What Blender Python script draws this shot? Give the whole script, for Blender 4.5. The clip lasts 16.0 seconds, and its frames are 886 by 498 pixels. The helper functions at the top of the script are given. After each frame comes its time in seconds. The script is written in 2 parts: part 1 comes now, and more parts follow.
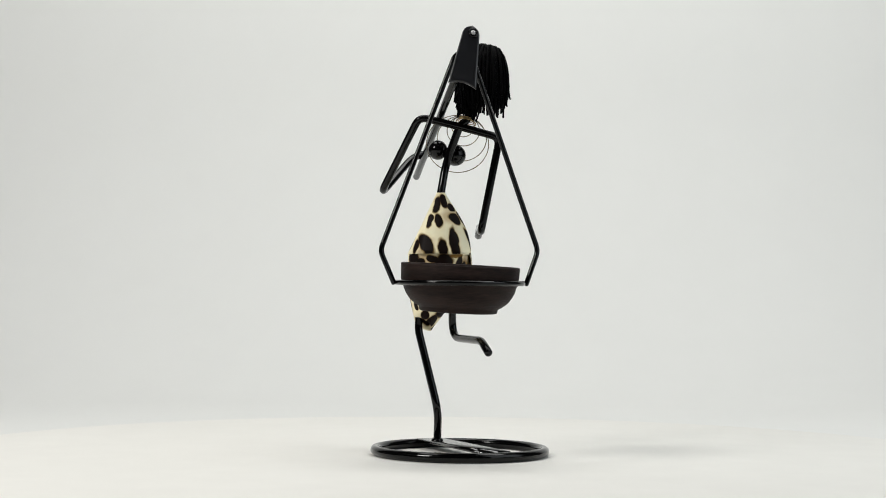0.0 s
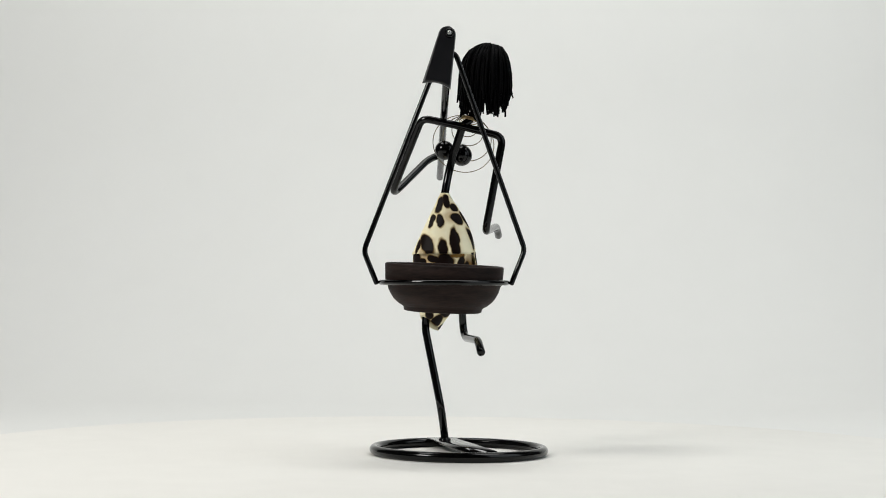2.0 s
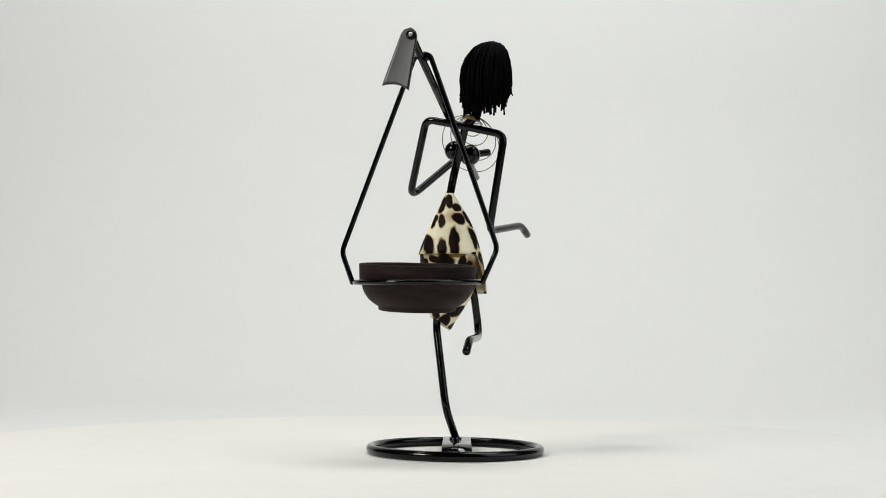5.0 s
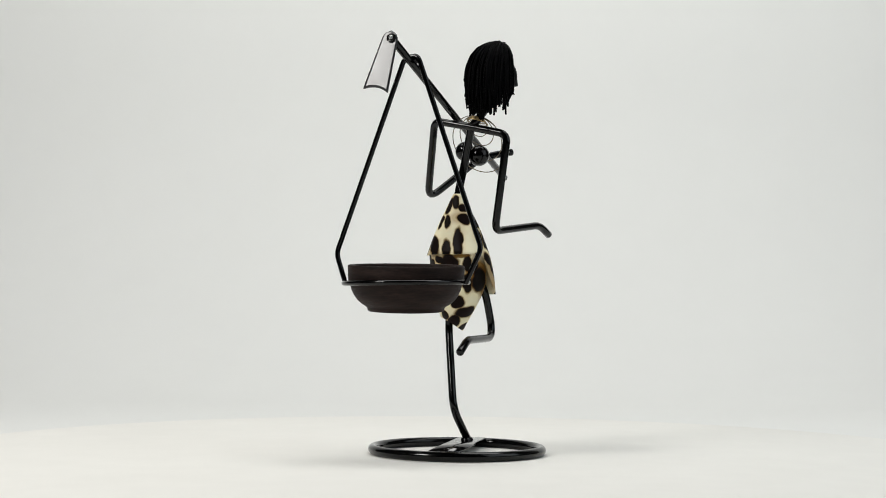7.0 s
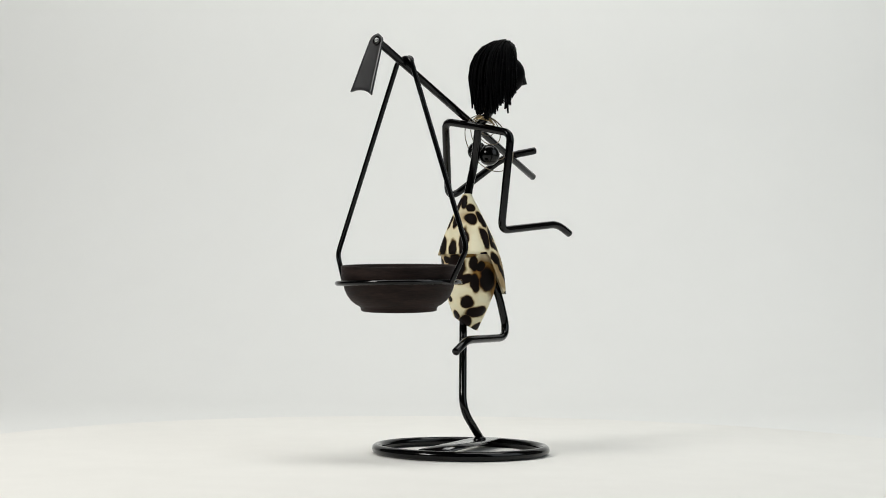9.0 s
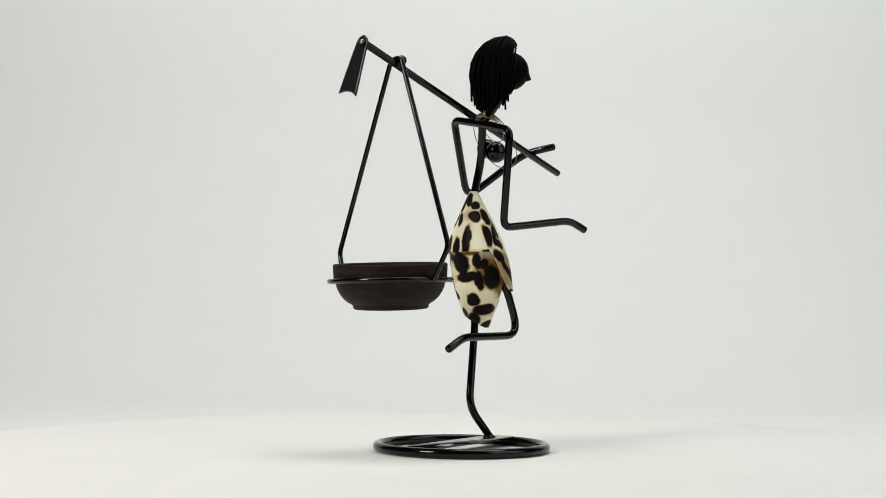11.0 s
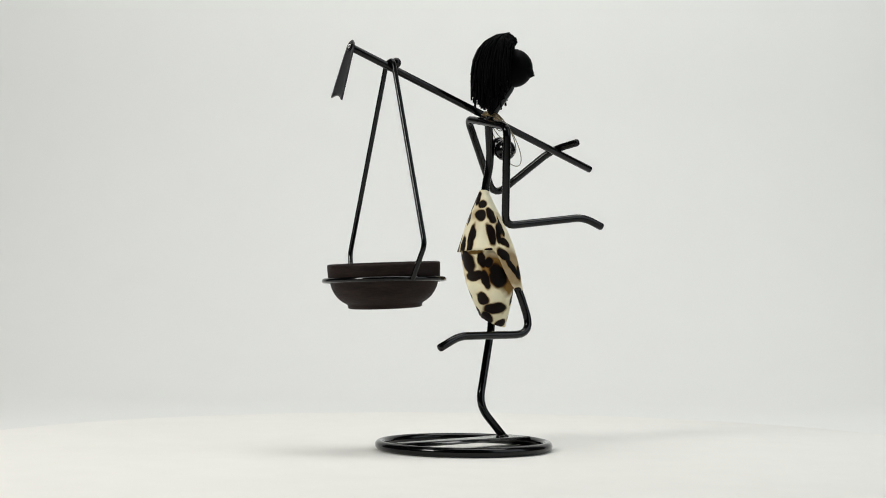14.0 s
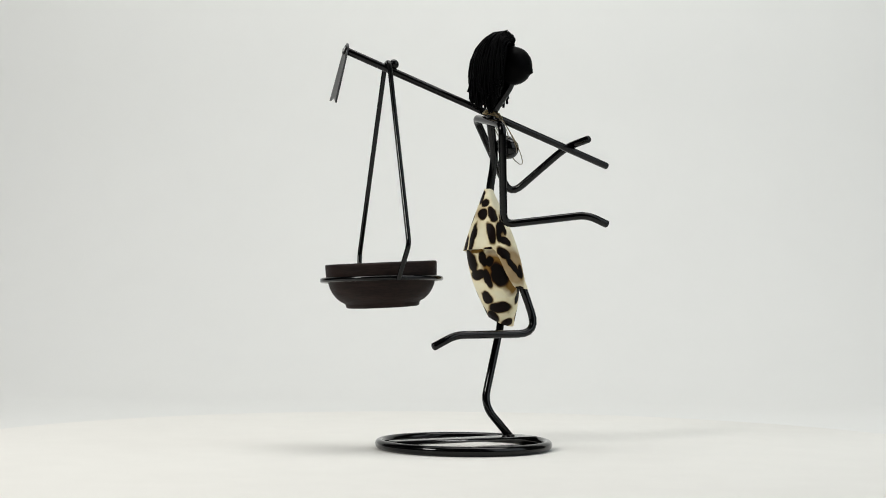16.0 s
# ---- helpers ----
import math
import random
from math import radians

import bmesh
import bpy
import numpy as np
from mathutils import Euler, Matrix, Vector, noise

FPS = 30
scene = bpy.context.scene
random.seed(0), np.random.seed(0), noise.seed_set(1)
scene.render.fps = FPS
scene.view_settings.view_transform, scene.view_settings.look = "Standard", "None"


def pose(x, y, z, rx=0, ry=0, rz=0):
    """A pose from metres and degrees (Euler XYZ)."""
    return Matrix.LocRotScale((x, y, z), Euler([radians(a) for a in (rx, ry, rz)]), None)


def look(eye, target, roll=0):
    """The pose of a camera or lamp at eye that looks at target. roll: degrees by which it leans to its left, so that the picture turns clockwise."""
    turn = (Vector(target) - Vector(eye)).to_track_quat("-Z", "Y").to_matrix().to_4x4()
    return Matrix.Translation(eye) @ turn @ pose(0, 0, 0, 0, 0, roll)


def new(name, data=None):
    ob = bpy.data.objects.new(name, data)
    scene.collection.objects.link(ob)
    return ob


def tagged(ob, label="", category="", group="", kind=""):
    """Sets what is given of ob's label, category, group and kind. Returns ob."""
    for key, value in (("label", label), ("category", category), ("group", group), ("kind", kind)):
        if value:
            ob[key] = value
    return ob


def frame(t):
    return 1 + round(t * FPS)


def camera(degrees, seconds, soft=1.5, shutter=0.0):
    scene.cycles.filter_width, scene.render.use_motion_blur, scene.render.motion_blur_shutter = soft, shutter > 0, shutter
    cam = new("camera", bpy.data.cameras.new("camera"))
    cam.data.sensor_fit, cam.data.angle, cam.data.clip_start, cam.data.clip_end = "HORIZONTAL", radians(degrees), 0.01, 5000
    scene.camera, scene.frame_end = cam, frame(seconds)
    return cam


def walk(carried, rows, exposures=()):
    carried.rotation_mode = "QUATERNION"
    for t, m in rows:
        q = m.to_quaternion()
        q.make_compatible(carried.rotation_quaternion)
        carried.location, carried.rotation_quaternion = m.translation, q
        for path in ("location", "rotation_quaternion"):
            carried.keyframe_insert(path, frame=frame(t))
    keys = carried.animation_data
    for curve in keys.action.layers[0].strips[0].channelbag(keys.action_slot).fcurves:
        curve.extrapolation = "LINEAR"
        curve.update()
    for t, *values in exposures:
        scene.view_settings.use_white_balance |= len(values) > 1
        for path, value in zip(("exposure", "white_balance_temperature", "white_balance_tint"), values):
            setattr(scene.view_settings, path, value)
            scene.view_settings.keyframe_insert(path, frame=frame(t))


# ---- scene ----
# ---- camera ----
cam = camera(36.27, 16.0, soft=0.95)
EYE = (-0.0173, -0.8747, 0.0833)


def aim(dip, swing):
    """The camera's pose, dipped and swung to its left by that many milliradians."""
    tilt, yaw = radians(3.205) - dip / 1000, swing / 1000
    return look(EYE, (EYE[0] - math.sin(yaw), EYE[1] + math.cos(tilt), EYE[2] + math.sin(tilt)), 0.62)


walk(cam, [(t, aim(d, w)) for t, d, w in (
    (0, 0.00, 1.71), (0.5, 0.24, 2.04), (1, -0.26, 0.75), (1.5, -0.80, 0.62), (2, 0.25, 1.05), (2.5, 0.40, 0.12),
    (3, 0.47, -1.53), (3.5, 0.37, -1.66), (4, 0.62, -2.21), (6.5, 0.41, -1.28), (7, 0.29, -1.10), (7.5, 0.40,
    0.30), (8, 0.32, 0.89), (8.5, 0.50, 1.06), (9, 0.52, 0.92), (11.5, 2.45, 0.44), (12, 2.38, 0.42), (12.5, 2.31,
    0.24), (13, 2.22, -0.00), (13.5, 2.67, 0.30), (14, 3.17, 0.37), (14.5, 3.58, -0.21), (15, 3.55, -1.01), (15.5,
    3.45, -1.25), (16, 3.85, -0.89))])

# the turntable's angle, in degrees
TURN = [
    (0, 0.00), (0.5, -2.36), (1, -4.90), (1.5, -7.34), (2, -9.55), (2.5, -11.88), (3, -14.63), (3.5, -17.22), (4,
    -19.77), (6.5, -32.92), (7, -35.39), (7.5, -37.72), (8, -40.37), (8.5, -42.96), (9, -45.45), (11.5, -58.49),
    (12, -60.98), (12.5, -63.28), (13, -65.76), (13.5, -68.16), (14, -70.78), (14.5, -73.26), (15, -75.80), (15.5,
    -78.25), (16, -80.85)]

# ---- light ----
world = bpy.data.worlds.new("world")
world.use_nodes = True
world.node_tree.nodes["Background"].inputs[0].default_value = (0.9, 0.95, 1.0, 1)
world.node_tree.nodes["Background"].inputs[1].default_value = 0.05
scene.world = world
scene.view_settings.exposure = -0.14


def softbox(name, at, target, width, height, watts, color):
    data = bpy.data.lights.new(name, "AREA")
    data.shape, data.size, data.size_y, data.energy, data.color = "RECTANGLE", width, height, watts, color
    lamp = new(name, data)
    lamp.matrix_world = look(at, target)
    return lamp


softbox("softbox_key", (-1.13, -0.92, 1.0), (0, 0, 0.1), 0.42, 0.42, 16.8, (1.0, 0.984, 0.945))
softbox("softbox_fill", (1.15, -0.45, 0.8), (0.25, 0.6, 0.3), 1.2, 1.2, 6.8, (0.88, 0.955, 1.0))
softbox("softbox_top", (0.10, 0.20, 1.80), (0.14, 1.02, 0.51), 1.9, 0.9, 28.3, (0.992, 0.994, 0.972))


# ---- materials ----
def nodes_of(name):
    mat = bpy.data.materials.new(name)
    mat.use_nodes = True
    tree = mat.node_tree
    return mat, tree, tree.nodes["Principled BSDF"]


def add(tree, kind, values=None, **settings):
    n = tree.nodes.new(kind)
    for k, v in settings.items():
        setattr(n, k, v)
    for k, v in (values or {}).items():
        if isinstance(v, bpy.types.NodeSocket):
            tree.links.new(v, n.inputs[k])
        else:
            n.inputs[k].default_value = v
    return n


def rgba(c):
    return (*c, 1.0)


def surface(name, dark, light, scale, rough=(0.4, 0.6), gloss=0.5, bump=0.1, metallic=0.0, fine=6.0, stretch=(1, 1, 1), depth=0.0005):
    """A painted, fired or woven surface: colour and gloss that vary at two scales, and a fine relief."""
    mat, tree, bsdf = nodes_of(name)
    co = add(tree, "ShaderNodeTexCoord").outputs["Object"]
    co = add(tree, "ShaderNodeMapping", {"Vector": co, "Scale": stretch}).outputs[0]
    a = add(tree, "ShaderNodeTexNoise", {"Vector": co, "Scale": scale, "Detail": 4.0})
    b = add(tree, "ShaderNodeTexNoise", {"Vector": co, "Scale": scale * fine, "Detail": 6.0})
    m = add(tree, "ShaderNodeMath", {0: a.outputs[0], 1: b.outputs[0]}, operation="ADD")
    m = add(tree, "ShaderNodeMapRange", {"Value": m.outputs[0], "From Min": 0.7, "From Max": 1.3})
    ramp = add(tree, "ShaderNodeValToRGB", {"Fac": m.outputs[0]})
    ramp.color_ramp.elements[0].color, ramp.color_ramp.elements[1].color = rgba(dark), rgba(light)
    tree.links.new(ramp.outputs[0], bsdf.inputs["Base Color"])
    r = add(tree, "ShaderNodeMapRange", {"Value": b.outputs[0], "From Min": 0.3, "From Max": 0.7, "To Min": rough[0], "To Max": rough[1]})
    tree.links.new(r.outputs[0], bsdf.inputs["Roughness"])
    bp = add(tree, "ShaderNodeBump", {"Height": b.outputs[0], "Strength": bump, "Distance": depth})
    tree.links.new(bp.outputs[0], bsdf.inputs["Normal"])
    bsdf.inputs["Metallic"].default_value = metallic
    bsdf.inputs["Specular IOR Level"].default_value = gloss
    return mat


BLACK = surface("black_enamel", (0.0007, 0.0007, 0.0008), (0.0018, 0.0018, 0.002), 90, (0.09, 0.16), 0.30, 0.05, depth=0.0003)
BAR = surface("black_bar_enamel", (0.0012, 0.0012, 0.0014), (0.003, 0.003, 0.0033), 60, (0.09, 0.13), 1.0, 0.01, depth=0.0003)
MATT = surface("black_matt_paint", (0.0008, 0.0008, 0.001), (0.0018, 0.0018, 0.002), 90, (0.4, 0.55), 0.03, 0.1, depth=0.0003)
BLADE = surface("blade_enamel", (0.0025, 0.0025, 0.004), (0.005, 0.005, 0.0065), 25, (0.30, 0.33), 0.72, 0.008, depth=0.0003)
CORD = surface("black_cord", (0.0006, 0.0006, 0.0008), (0.0016, 0.0016, 0.002), 300, (0.45, 0.6), 0.03, 0.3, depth=0.0003)
# bright metal for the bead that imitates a highlight on the hoe handle
GLINT = surface("glint_metal", (0.45, 0.45, 0.46), (0.6, 0.6, 0.6), 200, (0.22, 0.34), 0.5, 0.05, metallic=1.0)
WIRE = surface("dull_wire", (0.10, 0.085, 0.06), (0.26, 0.21, 0.14), 150, (0.3, 0.45), 0.5, 0.05, metallic=1.0)
GOLD = surface("brass_wire", (0.24, 0.17, 0.08), (0.46, 0.34, 0.17), 150, (0.25, 0.4), 0.5, 0.05, metallic=1.0)
CLAY = surface("dark_fired_clay", (0.006, 0.0034, 0.0029), (0.027, 0.0165, 0.0140), 35, (0.5, 0.72), 0.12, 0.35, stretch=(1, 1, 6), depth=0.0006)
DISC = surface("white_board", (0.798, 0.788, 0.750), (0.828, 0.818, 0.780), 6, (0.7, 0.85), 0.08, 0.05)
PAPER = surface("white_paper", (0.778, 0.782, 0.764), (0.790, 0.794, 0.776), 3, (0.75, 0.85), 0.2, 0.02)
WALL = surface("dark_wall_paint", (0.07, 0.07, 0.072), (0.09, 0.09, 0.09), 2, (0.7, 0.85), 0.3, 0.1)

# ---- building helpers ----


def mesh_object(name, bm, material, smooth=True):
    data = bpy.data.meshes.new(name)
    bm.normal_update()
    bm.to_mesh(data)
    bm.free()
    for mat in (material if isinstance(material, (list, tuple)) else [material]):
        data.materials.append(mat)
    for poly in data.polygons:
        poly.use_smooth = smooth
    return new(name, data)


def part(name, bm, material, parent, label="", smooth=True):
    ob = mesh_object(name, bm, material, smooth)
    ob.parent = parent
    ob.matrix_parent_inverse = parent.matrix_basis.inverted()
    return tagged(ob, label)


def rounded(points, radius, steps=6):
    """A polyline with its corners rounded."""
    pts = [Vector(p) for p in points]
    out = [pts[0]]
    for i in range(1, len(pts) - 1):
        r = radius[i] if isinstance(radius, dict) and i in radius else (radius if not isinstance(radius, dict) else 0.004)
        a, b, c = pts[i - 1], pts[i], pts[i + 1]
        cut = min(r, (a - b).length * 0.48, (c - b).length * 0.48)
        p, q = b + (a - b).normalized() * cut, b + (c - b).normalized() * cut
        for k in range(steps + 1):
            s = k / steps
            out.append(p.lerp(b, s).lerp(b.lerp(q, s), s))
    out.append(pts[-1])
    return out


def tube(bm, path, r, sides=14, closed=False, caps=True):
    """A round rod along a path, with rounded ends."""
    pts = [Vector(p) for p in path]
    n = len(pts)
    rings, frame_x = [], None
    radii = [r] * n
    if caps and not closed:
        d0, d1 = (pts[0] - pts[1]).normalized(), (pts[-1] - pts[-2]).normalized()
        head = [(pts[0] + d0 * r * 0.55 * s, r * math.sqrt(max(0.04, 1 - s * s))) for s in (1.0, 0.8, 0.45)]
        tail = [(pts[-1] + d1 * r * 0.55 * s, r * math.sqrt(max(0.04, 1 - s * s))) for s in (0.45, 0.8, 1.0)]
        pts = [p for p, _ in head] + pts + [p for p, _ in tail]
        radii = [q for _, q in head] + radii + [q for _, q in tail]
        n = len(pts)
    for i, p in enumerate(pts):
        if closed:
            d = (pts[(i + 1) % n] - pts[i - 1]).normalized()
        else:
            d = (pts[min(i + 1, n - 1)] - pts[max(i - 1, 0)]).normalized()
        if frame_x is None:
            frame_x = d.orthogonal().normalized()
        else:
            frame_x = (frame_x - d * frame_x.dot(d)).normalized()
        y = d.cross(frame_x)
        rings.append([bm.verts.new(p + (frame_x * math.cos(a) + y * math.sin(a)) * radii[i])
                      for a in (2 * math.pi * k / sides for k in range(sides))])
    for i in range(n if closed else n - 1):
        a, b = rings[i], rings[(i + 1) % n]
        for k in range(sides):
            bm.faces.new((a[k], a[(k + 1) % sides], b[(k + 1) % sides], b[k]))
    if not closed:
        bm.faces.new(rings[0][::-1])
        bm.faces.new(rings[-1])
    return bm


def ball(bm, at, r, squash=(1, 1, 1), seg=24):
    m = Matrix.Translation(at) @ Matrix.Diagonal((*squash, 1))
    bmesh.ops.create_uvsphere(bm, u_segments=seg, v_segments=seg // 2, radius=r, matrix=m)
    return bm


def lathe(bm, profile, centre=(0, 0, 0), sides=72, turn=None):
    """A closed profile (radius, height) turned round a vertical axis, then tilted by the matrix turn."""
    turn = turn or Matrix.Identity(3)
    rows = []
    for r, z in profile:
        rows.append([bm.verts.new(Vector(centre) + turn @ Vector((r * math.cos(a), r * math.sin(a), z)))
                     for a in (2 * math.pi * k / sides for k in range(sides))])
    for a, b in zip(rows, rows[1:]):
        for k in range(sides):
            bm.faces.new((a[k], a[(k + 1) % sides], b[(k + 1) % sides], b[k]))
    bm.faces.new(rows[0][::-1])
    bm.faces.new(rows[-1])
    return bm


def circle(centre, r, u, v, count):
    c, u, v = Vector(centre), Vector(u).normalized(), Vector(v).normalized()
    return [c + (u * math.cos(a) + v * math.sin(a)) * r for a in (2 * math.pi * k / count for k in range(count))]


# ---- the studio ----


def studio():
    # paper sweep: a flat sheet that curves up into the backdrop
    bm = bmesh.new()
    prof = [(-1.6, -0.03), (-0.5, -0.03), (0.5, -0.03), (0.95, -0.03)]
    prof += [(0.95 + 0.55 * math.sin(a), -0.03 + 0.55 * (1 - math.cos(a))) for a in (math.pi / 2 * k / 16 for k in range(1, 17))]
    prof += [(1.5, 1.2), (1.5, 2.3)]
    low = [(y, z - 0.004) if y < 1.0 else (y + 0.004, z - 0.002) for y, z in prof]
    loops = []
    for x in (-1.7, 1.7):
        loops.append([bm.verts.new((x, y, z)) for y, z in prof + low[::-1]])
    n = len(loops[0])
    for k in range(n):
        bm.faces.new((loops[0][k], loops[0][(k + 1) % n], loops[1][(k + 1) % n], loops[1][k]))
    sweep = mesh_object("backdrop", bm, PAPER)
    tagged(sweep, "seamless white paper sweep behind the turntable", "backdrop", kind="structure")

    def box(name, lo, hi, mat, label, category):
        b = bmesh.new()
        bmesh.ops.create_cube(b, size=1, matrix=Matrix.LocRotScale(
            [(p + q) / 2 for p, q in zip(lo, hi)], None, [q - p for p, q in zip(lo, hi)]))
        return tagged(mesh_object(name, b, mat, False), label, category, kind="structure")

    box("floor", (-2.5, -3, -0.14), (2.5, 2.2, -0.0342), WALL, "dark grey studio floor", "floor")
    box("ceiling", (-2.5, -3, 2.5), (2.5, 2.2, 2.6), WALL, "plain dark grey studio ceiling", "ceiling")
    box("wall_north", (-2.5, 2.1, -0.0342), (2.5, 2.2, 2.5), WALL, "plain dark grey studio wall", "wall")
    box("wall_south", (-2.5, -3, -0.0342), (2.5, -2.9, 2.5), WALL, "plain dark grey studio wall", "wall")
    box("wall_east", (2.4, -2.9, -0.0342), (2.5, 2.1, 2.5), WALL, "plain dark grey studio wall", "wall")
    box("wall_west", (-2.5, -2.9, -0.0342), (-2.4, 2.1, 2.5), WALL, "plain dark grey studio wall", "wall")


def turntable():
    base = tagged(new("turntable"), "round white turntable disc on the paper sweep", "turntable")
    bm = bmesh.new()
    lathe(bm, [(0.0, -0.026), (0.355, -0.026), (0.3605, -0.024), (0.362, -0.012), (0.3605, -0.0015), (0.358, 0.0), (0.0, 0.0)][1:-1], sides=160)
    part("disc", bm, DISC, base)
    bm = bmesh.new()
    lathe(bm, [(0.14, -0.030), (0.14, -0.026)], sides=64)
    part("foot", bm, DISC, base)
    return base


# ---- the candle holder ----
RING = Vector((-0.0067, -0.0008, 0.0032))
POLE_A, POLE_B = Vector((-0.0026, -0.0795, 0.2552)), Vector((-0.0389, 0.1032, 0.1903))


def figure_mesh():
    bm = bmesh.new()
    r = 0.00255
    # trunk and neck
    tube(bm, rounded([(-0.024, 0.018, 0.150), (-0.0205, 0.0175, 0.1708), (-0.0177, 0.0205, 0.1898), (-0.0086, 0.0151, 0.2150),
                      (-0.0040, 0.0155, 0.2185), (0.0026, 0.0262, 0.2362), (0.0040, 0.0272, 0.244)],
                     {1: 0.012, 2: 0.014, 3: 0.004, 4: 0.004, 5: 0.003}), 0.0027)
    # shoulders and arms: one bent rod
    tube(bm, rounded([(-0.0217, 0.0855, 0.2062), (-0.0400, 0.0745, 0.2025), (-0.0622, 0.0405, 0.1704), (-0.0354, 0.0104, 0.2199),
                      (-0.0086, 0.0141, 0.2142), (0.0180, 0.0178, 0.2078), (0.0062, 0.0218, 0.1450), (0.0066, 0.0775, 0.1525), (0.0062, 0.0905, 0.1468)],
                     {1: 0.010, 2: 0.011, 3: 0.006, 4: 0.002, 5: 0.006, 6: 0.007, 7: 0.009}), r)
    # standing leg
    tube(bm, rounded([(-0.024, 0.018, 0.150), (-0.034, 0.028, 0.092), (-0.0348, 0.0288, 0.080), (-0.0209, 0.0150, 0.0272), (-0.0213, 0.0325, 0.0070)],
                     {3: 0.010}), 0.0026)
    # raised leg
    tube(bm, rounded([(-0.020, 0.022, 0.140), (-0.0121, 0.0389, 0.1050), (-0.0121, 0.0496, 0.0747), (0.0063, -0.0091, 0.0734), (0.0105, -0.0235, 0.0660)],
                     {1: 0.008, 2: 0.019, 3: 0.006}), 0.0026)
    # two round beads on the chest
    ball(bm, (-0.0230, 0.0288, 0.2004), 0.0066)
    ball(bm, (-0.0112, 0.0281, 0.1968), 0.0071)
    # matt head with a pointed nose
    rods = len(bm.faces)
    centre, tip = Vector((0.0042, 0.0276, 0.2490)), Vector((0.0125, 0.0392, 0.2433))
    ball(bm, centre, 0.0126, seg=28)
    axis = ((tip - centre).normalized() + Vector((0, 0, 0.42))).normalized()
    x = axis.orthogonal().normalized()
    y = axis.cross(x)
    base = [bm.verts.new(centre + axis * 0.0101 + (x * math.cos(q) + y * math.sin(q)) * 0.0074) for q in (math.pi * k / 10 for k in range(20))]
    point = bm.verts.new(tip)
    for k in range(20):
        bm.faces.new((base[k], base[(k + 1) % 20], point))
    for f in list(bm.faces)[rods:]:
        f.material_index = 1
    return bm


def hair_mesh():
    """Cords laid over the crown from a ridge: an outer fall in uneven tips, an inner bundle gathered at the neck."""
    rnd = random.Random(4)
    bm = bmesh.new()
    crown, middle = Vector((0.0085, 0.0228, 0.2700)), Vector((0.0072, 0.0195, 0.2690))
    back, side = Vector((-0.34, -0.94, 0)), Vector((0.94, -0.34, 0))
    nape = Vector((-0.0012, 0.0150, 0.2170))
    for i in range(400):
        l = rnd.uniform(-1, 1)
        outer = i % 5 < 3 or l > 0.2 or l < -0.6
        q = rnd.uniform(0.84, 1.04) if outer else rnd.uniform(0.40, 0.82)
        a = radians(l * 92 + rnd.uniform(-10, 10))
        d = back * math.cos(a) + side * math.sin(a)
        k = abs(l)
        reach = (0.0216 * (1 - k) + 0.0167 * k) * q
        root = crown + side * (l * 0.0086) + back * (0.0022 * l * l) + Vector((0, 0, -0.0036 * l * l - 0.006 * (1 - q) + rnd.uniform(-0.0006, 0.0006)))
        f = rnd.uniform(-0.0052, 0.002)
        root += back * f + Vector((0, 0, -0.0042 * min(0.0, f / 0.0052) ** 2))
        target = middle + d * reach
        drop = 0.028 + rnd.uniform(-0.003, 0.003)
        path = []
        for s in range(6):
            b = math.pi / 2 * s / 5
            path.append(root + Vector((target.x - root.x, target.y - root.y, 0)) * math.sin(b) ** 0.9 + Vector((0, 0, -drop * (1 - math.cos(b)))))
        low = path[-1]
        if outer:
            # clumps of tips: neighbours end at like heights
            clump = 0.0045 * math.sin(9.0 * a + 1.3) * math.sin(4.0 * a)
            end = 0.2292 - 0.0055 * smooth(0.15, 0.5, l) + 0.0085 * smooth(0.55, 0.95, l) + 0.018 * max(0.0, q - 0.95) / 0.09 * rnd.random() ** 2 + clump + rnd.uniform(-0.006, 0.008)
            end = min(end, low.z - 0.004)
            sway = Vector((rnd.uniform(-1, 1), rnd.uniform(-1, 1), 0)) * 0.0016 - d * reach * (0.24 * rnd.random() - 0.04)
        else:
            end = 0.2172 + 0.009 * (q - 0.4) / 0.42 + rnd.uniform(-0.001, 0.004)
            pull = 0.66 - 0.40 * (q - 0.4) / 0.42
            sway = Vector(((nape.x - low.x) * pull, (nape.y - low.y) * pull, 0)) + Vector((rnd.uniform(-1, 1), rnd.uniform(-1, 1), 0)) * 0.0012
        for s in (0.35, 0.7, 1.0):
            path.append(low + sway * s ** 1.5 + Vector((0, 0, (end - low.z) * s)))
        tube(bm, path, rnd.uniform(0.00045, 0.0008), sides=6, caps=False)
    # a stray cord that arches clear of the rest
    d = back * math.cos(radians(-32)) + side * math.sin(radians(-32))
    tube(bm, [crown + d * (0.0226 * math.sin(b)) + Vector((0, 0, 0.0014 - 0.024 * (1 - math.cos(b)))) for b in (math.pi / 2 * k / 9 for k in range(10))], 0.0004, sides=6, caps=False)
    # the knot of cords under the strands
    ball(bm, middle + back * 0.006 + Vector((0, 0, -0.0175)), 0.0120, (1.0, 0.95, 1.25), 24)
    ball(bm, (0.0005, 0.0145, 0.2345), 0.0050, (1.0, 1.0, 2.6), 20)
    return bm


def sheet(rows):
    """A sheet lofted between rings of points."""
    bm = bmesh.new()
    rings = [[bm.verts.new(p) for p in row] for row in rows]
    n = len(rings[0])
    for a, b in zip(rings, rings[1:]):
        for k in range(n):
            bm.faces.new((a[k], a[(k + 1) % n], b[(k + 1) % n], b[k]))
    return bm


def smooth(lo, hi, v):
    s = min(1.0, max(0.0, (v - lo) / (hi - lo)))
    return s * s * (3 - 2 * s)


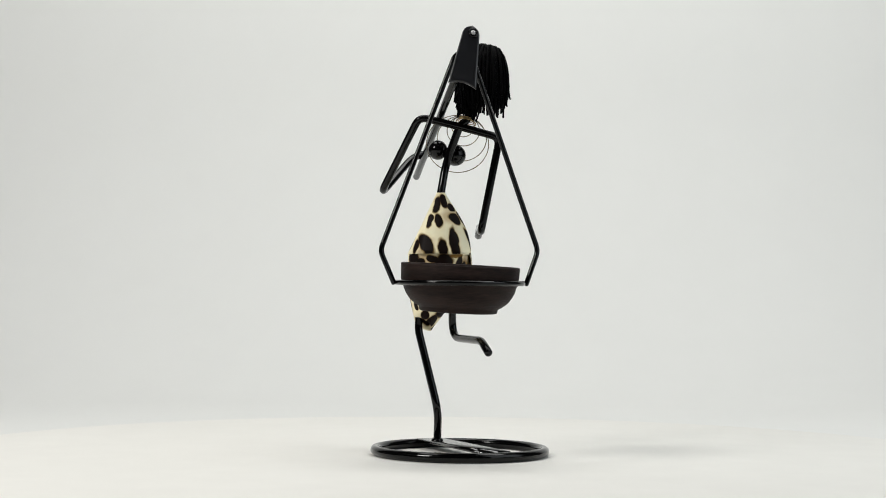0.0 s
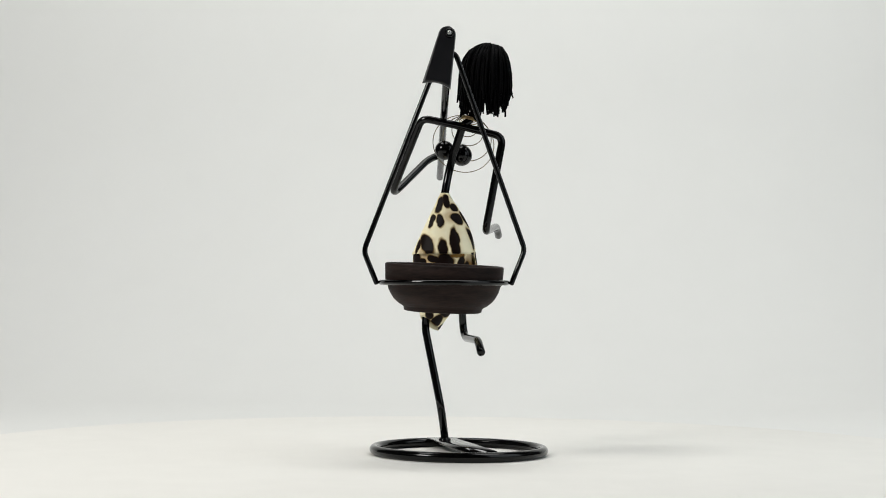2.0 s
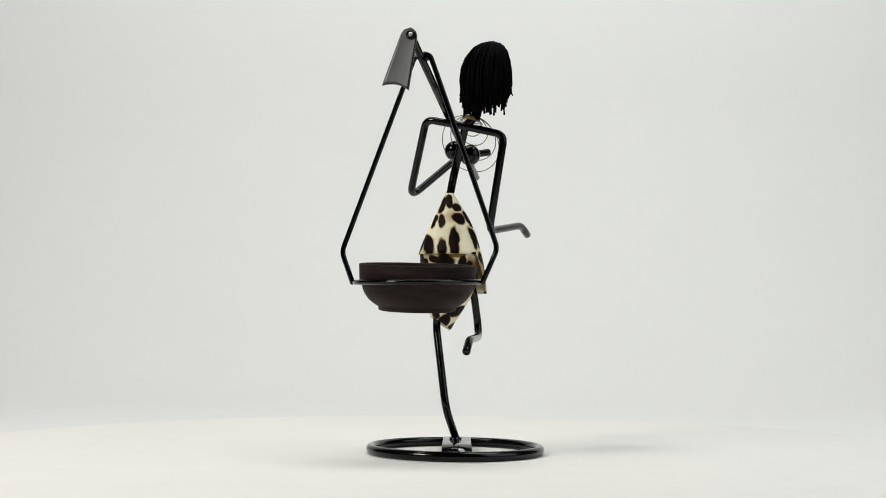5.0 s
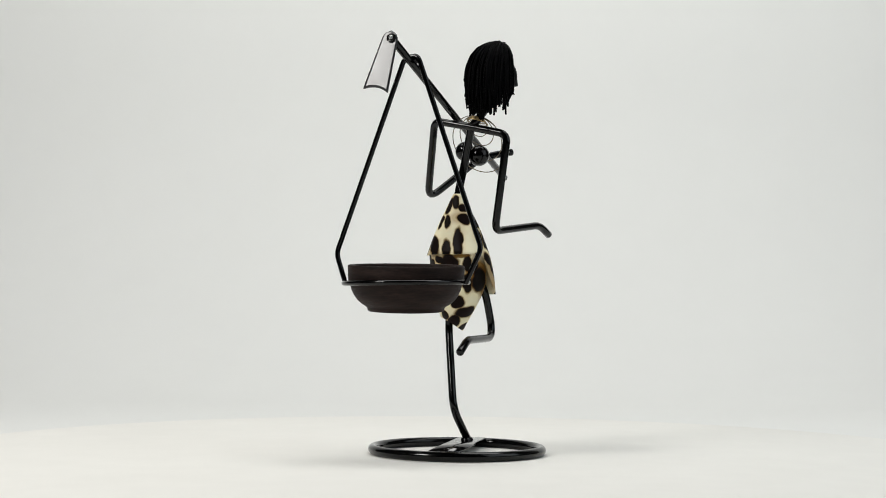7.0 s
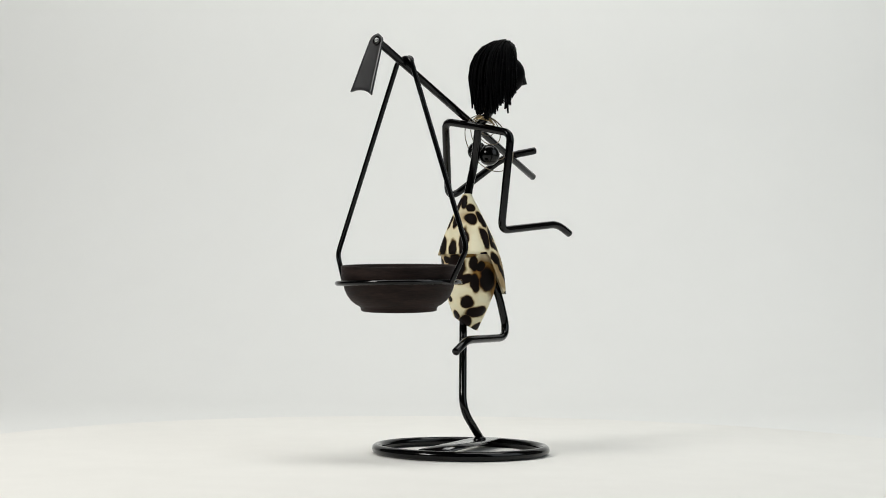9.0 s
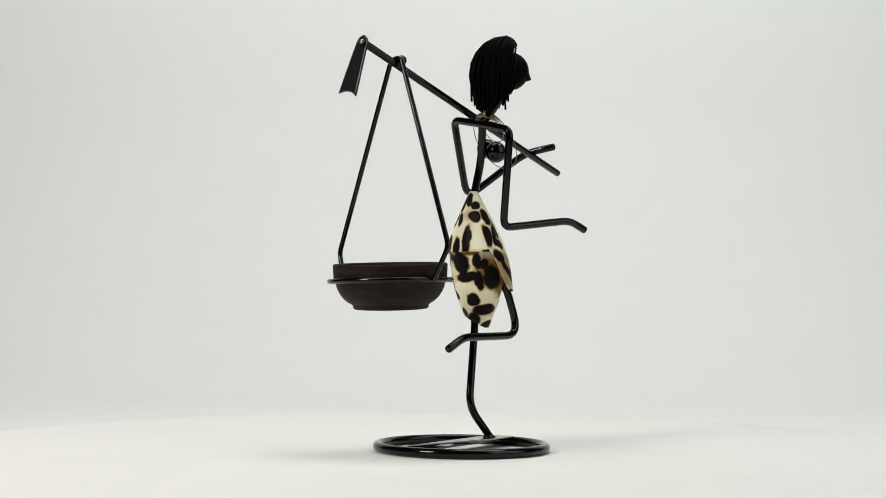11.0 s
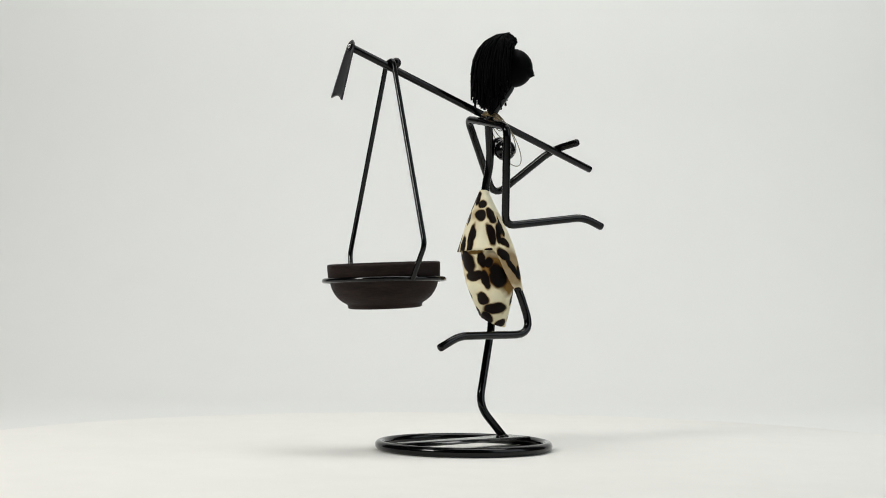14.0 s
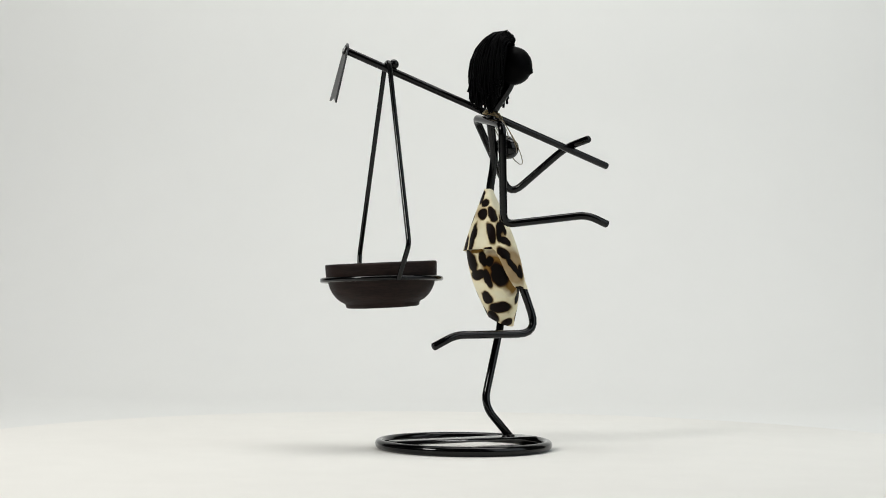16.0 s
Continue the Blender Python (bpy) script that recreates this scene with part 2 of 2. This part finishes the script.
def upper_skirt():
    n, rows = 96, []
    top = Vector((-0.0207, 0.0170, 0.1702))
    for j in range(17):
        s = j / 16
        row = []
        for k in range(n):
            a = 2 * math.pi * k / n
            deg = 360 * k / n
            # hem: level round the back, drawn down over the raised thigh
            front = smooth(-4, 34, deg - 360 * (deg > 300)) * (1 - smooth(96, 168, deg))
            level = Vector((-0.0211 + 0.0205 * math.cos(a), 0.0177 + (0.0183 - 0.0020 * smooth(0.75, 1.0, -math.sin(a))) * math.sin(a), 0.1293))
            hem = level + Vector(((level.x - top.x) * 0.22, (level.y - top.y) * 0.42, -0.0255)) * front
            neck = top + Vector((0.0025 * math.cos(a), 0.0025 * math.sin(a), 0))
            p = neck.lerp(hem, s)
            turn = deg - 360 * (deg > 300)
            hip = smooth(-48, 8, turn) * (1 - smooth(44, 68, turn)) - 0.45 * smooth(54, 76, turn) * (1 - smooth(100, 150, turn))
            bulge = (0.0010 * front + 0.0042 * hip + 0.0008 * smooth(0.0, 0.6, -math.sin(a))) * math.sin(math.pi * s ** 1.2)
            p += Vector((math.cos(a), math.sin(a), 0)) * (bulge + 0.00035 * math.sin(5 * a + 4 * s) * s)
            row.append(p)
        rows.append(row)
    return sheet(rows)


def lower_skirt():
    n, rows = 64, []
    for j in range(13):
        s = j / 12
        row = []
        for k in range(n):
            a = 2 * math.pi * k / n
            front = max(0.0, math.cos(a - radians(66)))
            rim = Vector((-0.0208 + (0.0202 if math.cos(a) < 0 else 0.0180) * math.cos(a), 0.0196 + (0.0172 if math.sin(a) < 0 else 0.0152) * math.sin(a), 0.1318))
            cuff = Vector((-0.0316 + 0.0056 * math.cos(a), 0.0279 + 0.0090 * math.sin(a), 0.0838 - 0.0045 * math.cos(a - radians(50))))
            p = rim.lerp(cuff, s)
            # the sheet swells over the root of the raised thigh
            off = math.degrees(math.atan2(math.sin(a - radians(14)), math.cos(a - radians(14))))
            swell = 0.0052 * math.exp(-(off / 40) ** 2) * math.sin(math.pi * s ** 0.9) ** 1.3
            p += Vector((math.cos(a), math.sin(a), 0)) * (0.0022 * math.sin(math.pi * s) + swell + 0.0003 * math.sin(4 * a + 5 * s))
            row.append(p)
        rows.append(row)
    return sheet(rows)


def leopard(name, spots, tan, browns_and_shade, depth):
    """Cream plastic sheet printed with dark spots, with brown areas of print and of painted shade, each an oval: its
    middle, half width, half height, turns; depth: how brown.
    """
    mat, tree, bsdf = nodes_of(name)
    co = add(tree, "ShaderNodeTexCoord").outputs["Object"]
    wob = add(tree, "ShaderNodeTexNoise", {"Vector": co, "Scale": 150.0, "Detail": 1.0})
    wob = add(tree, "ShaderNodeVectorMath", {0: wob.outputs["Color"], 1: (0.5, 0.5, 0.5)}, operation="SUBTRACT")
    wob = add(tree, "ShaderNodeVectorMath", {0: wob.outputs[0], 1: (0.0034, 0.0034, 0.0034)}, operation="MULTIPLY")
    co2 = add(tree, "ShaderNodeVectorMath", {0: co, 1: wob.outputs[0]}, operation="ADD").outputs[0]

    def nearest(marks):
        near = None
        for at, w, h, lean, ang, deep in marks:
            d = add(tree, "ShaderNodeMapping", {"Vector": co2, "Location": at, "Rotation": (0, radians(lean), radians(ang + 90)), "Scale": (w, deep, h)}, vector_type="TEXTURE")
            d = add(tree, "ShaderNodeVectorMath", {0: d.outputs[0]}, operation="LENGTH").outputs["Value"]
            near = d if near is None else add(tree, "ShaderNodeMath", {0: near, 1: d}, operation="MINIMUM").outputs[0]
        return near

    near = nearest(spots)
    ramp = add(tree, "ShaderNodeValToRGB", {"Fac": add(tree, "ShaderNodeMath", {0: near, 1: 0.5}, operation="MULTIPLY").outputs[0]})
    el = ramp.color_ramp.elements
    el[0].position, el[0].color = 0.0, (0.008, 0.003, 0.0025, 1)
    el[1].position, el[1].color = 1.0, (0.93, 0.87, 0.64, 1)
    for at, c in ((0.50, (0.006, 0.003, 0.0025, 1)), (0.55, (0.13, 0.08, 0.035, 1)), (0.60, (0.50, 0.41, 0.22, 1)), (0.68, (0.88, 0.80, 0.55, 1))):
        e = el.new(at)
        e.color = c
    grain = add(tree, "ShaderNodeTexNoise", {"Vector": co, "Scale": 60.0, "Detail": 5.0})
    tone = add(tree, "ShaderNodeMapRange", {"Value": grain.outputs[0], "From Min": 0.3, "From Max": 0.7, "To Min": 0.92, "To Max": 1.08})
    cloud = add(tree, "ShaderNodeTexNoise", {"Vector": co, "Scale": 75.0, "Detail": 1.0})
    cloud = add(tree, "ShaderNodeMapRange", {"Value": cloud.outputs[0], "From Min": 0.5, "From Max": 0.72, "To Min": 0.0, "To Max": tan})
    warm = add(tree, "ShaderNodeMixRGB", {"Fac": cloud.outputs[0], "Color1": ramp.outputs[0], "Color2": (0.40, 0.24, 0.09, 1)}, blend_type="MULTIPLY")
    brown = add(tree, "ShaderNodeMapRange", {"Value": nearest(browns_and_shade), "From Min": 0.7, "From Max": 1.1, "To Min": depth, "To Max": 0.0})
    warm = add(tree, "ShaderNodeMixRGB", {"Fac": brown.outputs[0], "Color1": warm.outputs[0], "Color2": (0.27, 0.150, 0.032, 1)}, blend_type="MULTIPLY")
    hsv = add(tree, "ShaderNodeHueSaturation", {"Color": warm.outputs[0], "Value": tone.outputs[0]})
    tree.links.new(hsv.outputs[0], bsdf.inputs["Base Color"])
    bsdf.inputs["Roughness"].default_value = 0.5
    bsdf.inputs["Specular IOR Level"].default_value = 0.09
    fine = add(tree, "ShaderNodeTexNoise", {"Vector": co, "Scale": 900.0, "Detail": 3.0})
    bp = add(tree, "ShaderNodeBump", {"Height": fine.outputs[0], "Strength": 0.15, "Distance": 0.0003})
    tree.links.new(bp.outputs[0], bsdf.inputs["Normal"])
    return mat


def round_axis(spots, at, grow=1.1):
    """Places of the spots on a cone. A spot: angle round the axis, height, half width and half height of its dark heart in mm, lean in degrees; at(z) gives the axis point and the radii there."""
    out = []
    for ang, z, w, h, lean in spots:
        x, y, rx, ry = at(z)
        out.append(((x + rx * math.cos(radians(ang)), y + ry * math.sin(radians(ang)), z), w * grow / 1000, h * grow / 1000, lean, ang, max(w / 1000, min(0.016, 1.3 * rx))))
    return out


def upper_cone(z):
    s = (0.1705 - z) / 0.0412
    if s > 1:
        s = 1 + (0.1293 - z) / 0.0255 * 0.36
    return -0.0205, 0.0155 + 0.0022 * s, 0.0025 + 0.0165 * s, 0.0025 + 0.0157 * s


def lower_cone(z):
    s = (0.1318 - z) / 0.048
    b = 0.0022 * math.sin(math.pi * min(1, s))
    return -0.0202 - 0.0114 * s, 0.0188 + 0.0091 * s, 0.0176 - 0.0096 * s + b, 0.0165 - 0.0089 * s + b


UP_BACK = [
    (-63, 0.1650, 1.8, 4.0, -9), (-122, 0.1623, 1.9, 4.4, 1), (-99, 0.1514, 2.1, 4.5, -20), (-131, 0.1514, 1.5, 3.9, -5), (-54, 0.1376, 2.5, 7.6, 2),
    (-84, 0.1330, 2.7, 5.2, -9), (-124, 0.1353, 3.0, 7.2, -38), (-148, 0.1340, 2.2, 4.2, 2), (150, 0.145, 3.6, 6.0, 10), (178, 0.139, 3.0, 6.0, -12)]
UP_FRONT = [
    (-20, 0.1607, 2.4, 2.4, 10), (-31, 0.1526, 3.1, 2.9, 0), (3, 0.1524, 2.1, 4.5, -10), (21, 0.1458, 1.5, 4.9, 8), (-6, 0.1397, 2.4, 6.2, -8),
    (11, 0.1405, 1.7, 5.6, 5), (21, 0.1350, 2.3, 4.6, -62), (-14, 0.1290, 2.2, 1.3, -10), (16, 0.1266, 2.3, 4.4, -41), (33, 0.1170, 1.9, 7.0, -38),
    (45, 0.1148, 2.0, 3.9, 0), (40, 0.1042, 3.0, 1.2, 0), (25, 0.1445, 1.4, 4.8, -6), (80, 0.142, 3.6, 7.0, 8), (120, 0.133, 4.5, 6.0, -15), (85, 0.122, 4.0, 5.0, 20)]
LOW_BACK = [
    (-75, 0.1226, 4.8, 5.4, -8), (-60, 0.1131, 2.3, 5.7, -97), (-46, 0.0979, 3.5, 3.3, 8), (-50, 0.0855, 3.0, 3.5, 13), (-90, 0.0895, 2.0, 2.4, 10),
    (-106, 0.1011, 1.6, 2.2, 0), (-151, 0.1268, 4.0, 3.0, 0), (-104, 0.1262, 2.7, 2.0, 0), (-132, 0.0960, 1.5, 2.2, 0), (-125, 0.1100, 3.2, 4.6, 20),
    (150, 0.098, 4.0, 5.0, 0), (175, 0.112, 4.0, 6.0, 12), (-70, 0.1170, 2.4, 2.6, 0), (-128, 0.1235, 2.2, 2.4, 0)]
LOW_FRONT = [
    (-35, 0.1230, 2.2, 3.8, -9), (-20, 0.1213, 2.7, 2.4, 0), (-30, 0.1102, 2.2, 4.5, -13), (-2, 0.1128, 3.8, 6.6, -28), (-6, 0.0916, 3.0, 5.1, -92),
    (46, 0.0986, 2.2, 3.2, -10), (20, 0.0819, 2.5, 2.0, -16), (60, 0.108, 4.0, 5.5, 0), (110, 0.113, 5.0, 6.0, 15), (80, 0.088, 3.5, 4.0, 0)]
# the upper sheet is browner over its drawn-down front panel
LEOPARD_UP = leopard("leopard_print", round_axis(UP_BACK + UP_FRONT, upper_cone), 0.5, round_axis([(34, 0.1175, 11, 13, -21), (15, 0.1414, 4.0, 7.0, 8)], upper_cone), 0.78)
# last brown oval: shade below the upper hem, painted into the lower sheet
LEOPARD_LOW = leopard("leopard_print_low", round_axis(LOW_BACK + LOW_FRONT, lower_cone, 1.2), 0.6, round_axis([(-8, 0.1165, 9.0, 11, -30), (24, 0.1085, 6.0, 9, -20), (-50, 0.1285, 6, 1.6, 0)], lower_cone), 0.97)


def blade_mesh():
    bm = bmesh.new()
    top, foot = Vector((-0.0027, -0.0800, 0.2606)), Vector((-0.0084, -0.0882, 0.2238))
    side = Vector((0.0161, 0.0023, -0.0035)).normalized()
    down = (foot - top).normalized()
    out = down.cross(side).normalized()
    nu, nv = 12, 22
    faces = []
    for layer in (0.0006, -0.0006):
        grid = []
        for j in range(nv + 1):
            v = j / nv
            length = (foot - top).length
            cap = min(1.0, math.sqrt(max(0.0, 1 - (1 - min(1, v / 0.16)) ** 2)) + 0.03)
            half = (0.0046 + 0.0039 * v) * cap
            row = []
            for i in range(nu + 1):
                u = 2 * i / nu - 1
                drop = length * v + (0.0022 * u * u - 0.0015) * v ** 3
                row.append(bm.verts.new(top + down * drop + side * half * u + out * (layer + 0.0001 * (u * u) * min(1, v * 3))))
            grid.append(row)
        for a, b in zip(grid, grid[1:]):
            for i in range(nu):
                f = (a[i], a[i + 1], b[i + 1], b[i])
                bm.faces.new(f if layer > 0 else f[::-1])
        faces.append(grid)
    g, h = faces
    edge = [(j, 0) for j in range(nv + 1)] + [(nv, i) for i in range(1, nu + 1)] + [(j, nu) for j in range(nv - 1, -1, -1)] + [(0, i) for i in range(nu - 1, 0, -1)]
    for (j, i), (l, k) in zip(edge, edge[1:] + edge[:1]):
        bm.faces.new((g[j][i], g[l][k], h[l][k], h[j][i]))
    bmesh.ops.recalc_face_normals(bm, faces=bm.faces)
    return bm


def candle_holder():
    thing = tagged(new("candle_holder"), "black wire figurine candle holder with leopard skirt and hoe", "candle holder")
    thing.matrix_basis = Matrix.Translation((RING.x, RING.y, 0))
    bm = bmesh.new()
    tube(bm, circle(RING, 0.0542, (1, 0, 0), (0, 1, 0), 120), 0.0031, sides=18, closed=True)
    part("base_ring", bm, BLACK, thing)
    # flat bar across the ring, on which the standing leg is welded
    bm = bmesh.new()
    along = Vector((0.41, -0.912, 0)).normalized()
    across = Vector((along.y, -along.x, 0))
    m = Matrix((along, across, Vector((0, 0, 1)))).transposed().to_4x4()
    m.translation = (RING.x + 0.0009, RING.y + 0.0005, 0.0058)
    bmesh.ops.create_cube(bm, size=1, matrix=m @ Matrix.Diagonal((0.1045, 0.0186, 0.0018, 1)))
    bmesh.ops.bevel(bm, geom=list(bm.edges), offset=0.0004, segments=2, affect="EDGES")
    part("base_bar", bm, BAR, thing, "flat glossy black bar across the ring")
    bm = bmesh.new()
    ball(bm, (-0.0213, 0.0320, 0.0064), 0.0042, (1.0, 1.1, 0.55))
    part("weld", bm, BLACK, thing)
    part("figure", figure_mesh(), [BLACK, MATT], thing, "bent black rod figure with round head")
    part("hair", hair_mesh(), CORD, thing, "hanging black cord hair")
    for name, bm, mat in (("skirt_top", upper_skirt(), LEOPARD_UP), ("skirt_bottom", lower_skirt(), LEOPARD_LOW)):
        ob = part(name, bm, mat, thing, "cream leopard-print sheet skirt")
        mod = ob.modifiers.new("thickness", "SOLIDIFY")
        mod.thickness, mod.offset = 0.0004, -1
    knot = Vector((-0.0060, 0.0170, 0.2190))
    hang = Vector((-0.10, 0.52, -0.85)).normalized()
    for r, dx in ((0.0208, -0.006), (0.0164, 0.001), (0.0108, 0.004), (0.0075, 0.0)):
        bm = bmesh.new()
        tube(bm, circle(knot + (hang + Vector((dx * 20, 0, 0))).normalized() * (r - 0.003), r, (1, 0, -0.1), hang, 64), 0.00030, sides=8, closed=True)
        part("necklace_ring", bm, WIRE, thing, "thin dull wire necklace loop")
    for dz, r in ((0.0, 0.0066), (0.0011, 0.0056), (0.0022, 0.0048)):
        bm = bmesh.new()
        tube(bm, circle((-0.0045, 0.0160, 0.2172 + dz), r, (1, 0.1, -0.15), (0, 1, -0.25), 40), 0.0004, sides=8, closed=True)
        part("neck_coil", bm, GOLD, thing, "brass wire coil round the neck")
    bm = bmesh.new()
    tube(bm, [POLE_A + (POLE_A - POLE_B).normalized() * 0.002, POLE_A.lerp(POLE_B, 0.5), POLE_B], 0.0024)
    hoe = part("hoe_handle", bm, BLACK, thing)
    bm = bmesh.new()
    ball(bm, (-0.0082, -0.0492, 0.2492), 0.0033)
    part("stop_bead", bm, BLACK, hoe)
    bm = bmesh.new()
    way = (POLE_A - POLE_B).normalized()
    tube(bm, circle(POLE_A + way * 0.0026, 0.0024, way.orthogonal(), way.cross(way.orthogonal()), 32), 0.0007, sides=10, closed=True)
    part("rivet", bm, BLACK, hoe)
    # bright bead added as the lamp's glint on the black handle end
    bm = bmesh.new()
    ball(bm, POLE_A + way * 0.0026, 0.0016)
    part("handle_end_glint", bm, GLINT, hoe, "small bright bead in place of the glint on the handle end")
    part("hoe_blade", blade_mesh(), BLADE, hoe, "flared black hoe blade with notched edge")
    return thing


BOWL = Vector((-0.0084, -0.0553, 0.1087))


def hanger():
    thing = tagged(new("bowl_hanger"), "bent black wire hanger looped over the hoe handle", "hanger")
    thing.matrix_basis = Matrix.Translation(BOWL)
    bm = bmesh.new()
    tube(bm, rounded([(-0.0478, -0.0660, 0.1078), (-0.0563, -0.0650, 0.1273), (-0.0123, -0.0545, 0.2492), (-0.0032, -0.0530, 0.2502),
                      (0.0397, -0.0443, 0.1293), (0.0322, -0.0495, 0.1083)], {1: 0.004, 2: 0.004, 3: 0.004, 4: 0.004}), 0.0016)
    part("bail", bm, BLACK, thing)
    bm = bmesh.new()
    tube(bm, circle(BOWL, 0.0383, (1, 0, 0.0), (0, 1, 0.033), 96), 0.0016, sides=12, closed=True)
    part("ring", bm, BLACK, thing)
    return thing


def bowl():
    thing = tagged(new("bowl"), "dark brown fired-clay bowl sitting in the hanger ring", "bowl")
    thing.matrix_basis = Matrix.Translation(BOWL)
    n = Vector((0.042, -0.060, 1)).normalized()
    turn = n.to_track_quat("Z", "Y").to_matrix()
    bm = bmesh.new()
    prof = [(0.0226, -0.0176), (0.0236, -0.0172), (0.0239, -0.0154), (0.0246, -0.0146), (0.0270, -0.0133), (0.0300, -0.0108), (0.0322, -0.0076),
            (0.0337, -0.0045), (0.0345, -0.0012), (0.0352, -0.0002), (0.0357, 0.0012), (0.0361, 0.0098), (0.0359, 0.0106), (0.0352, 0.0109),
            (0.0336, 0.0106), (0.0332, 0.0098), (0.0326, 0.0000), (0.0310, -0.0060), (0.0270, -0.0115), (0.0200, -0.0140)]
    lathe(bm, prof, BOWL, 88, turn)
    part("body", bm, CLAY, thing)
    return thing


studio()
table = turntable()
holder = candle_holder()
bail = hanger()
dish = bowl()


def motions():
    for thing in (table, holder, bail, dish):
        at = thing.matrix_basis.translation.copy()
        walk(thing, [(t, pose(0, 0, 0, 0, 0, a) @ Matrix.Translation(at)) for t, a in TURN])


motions()
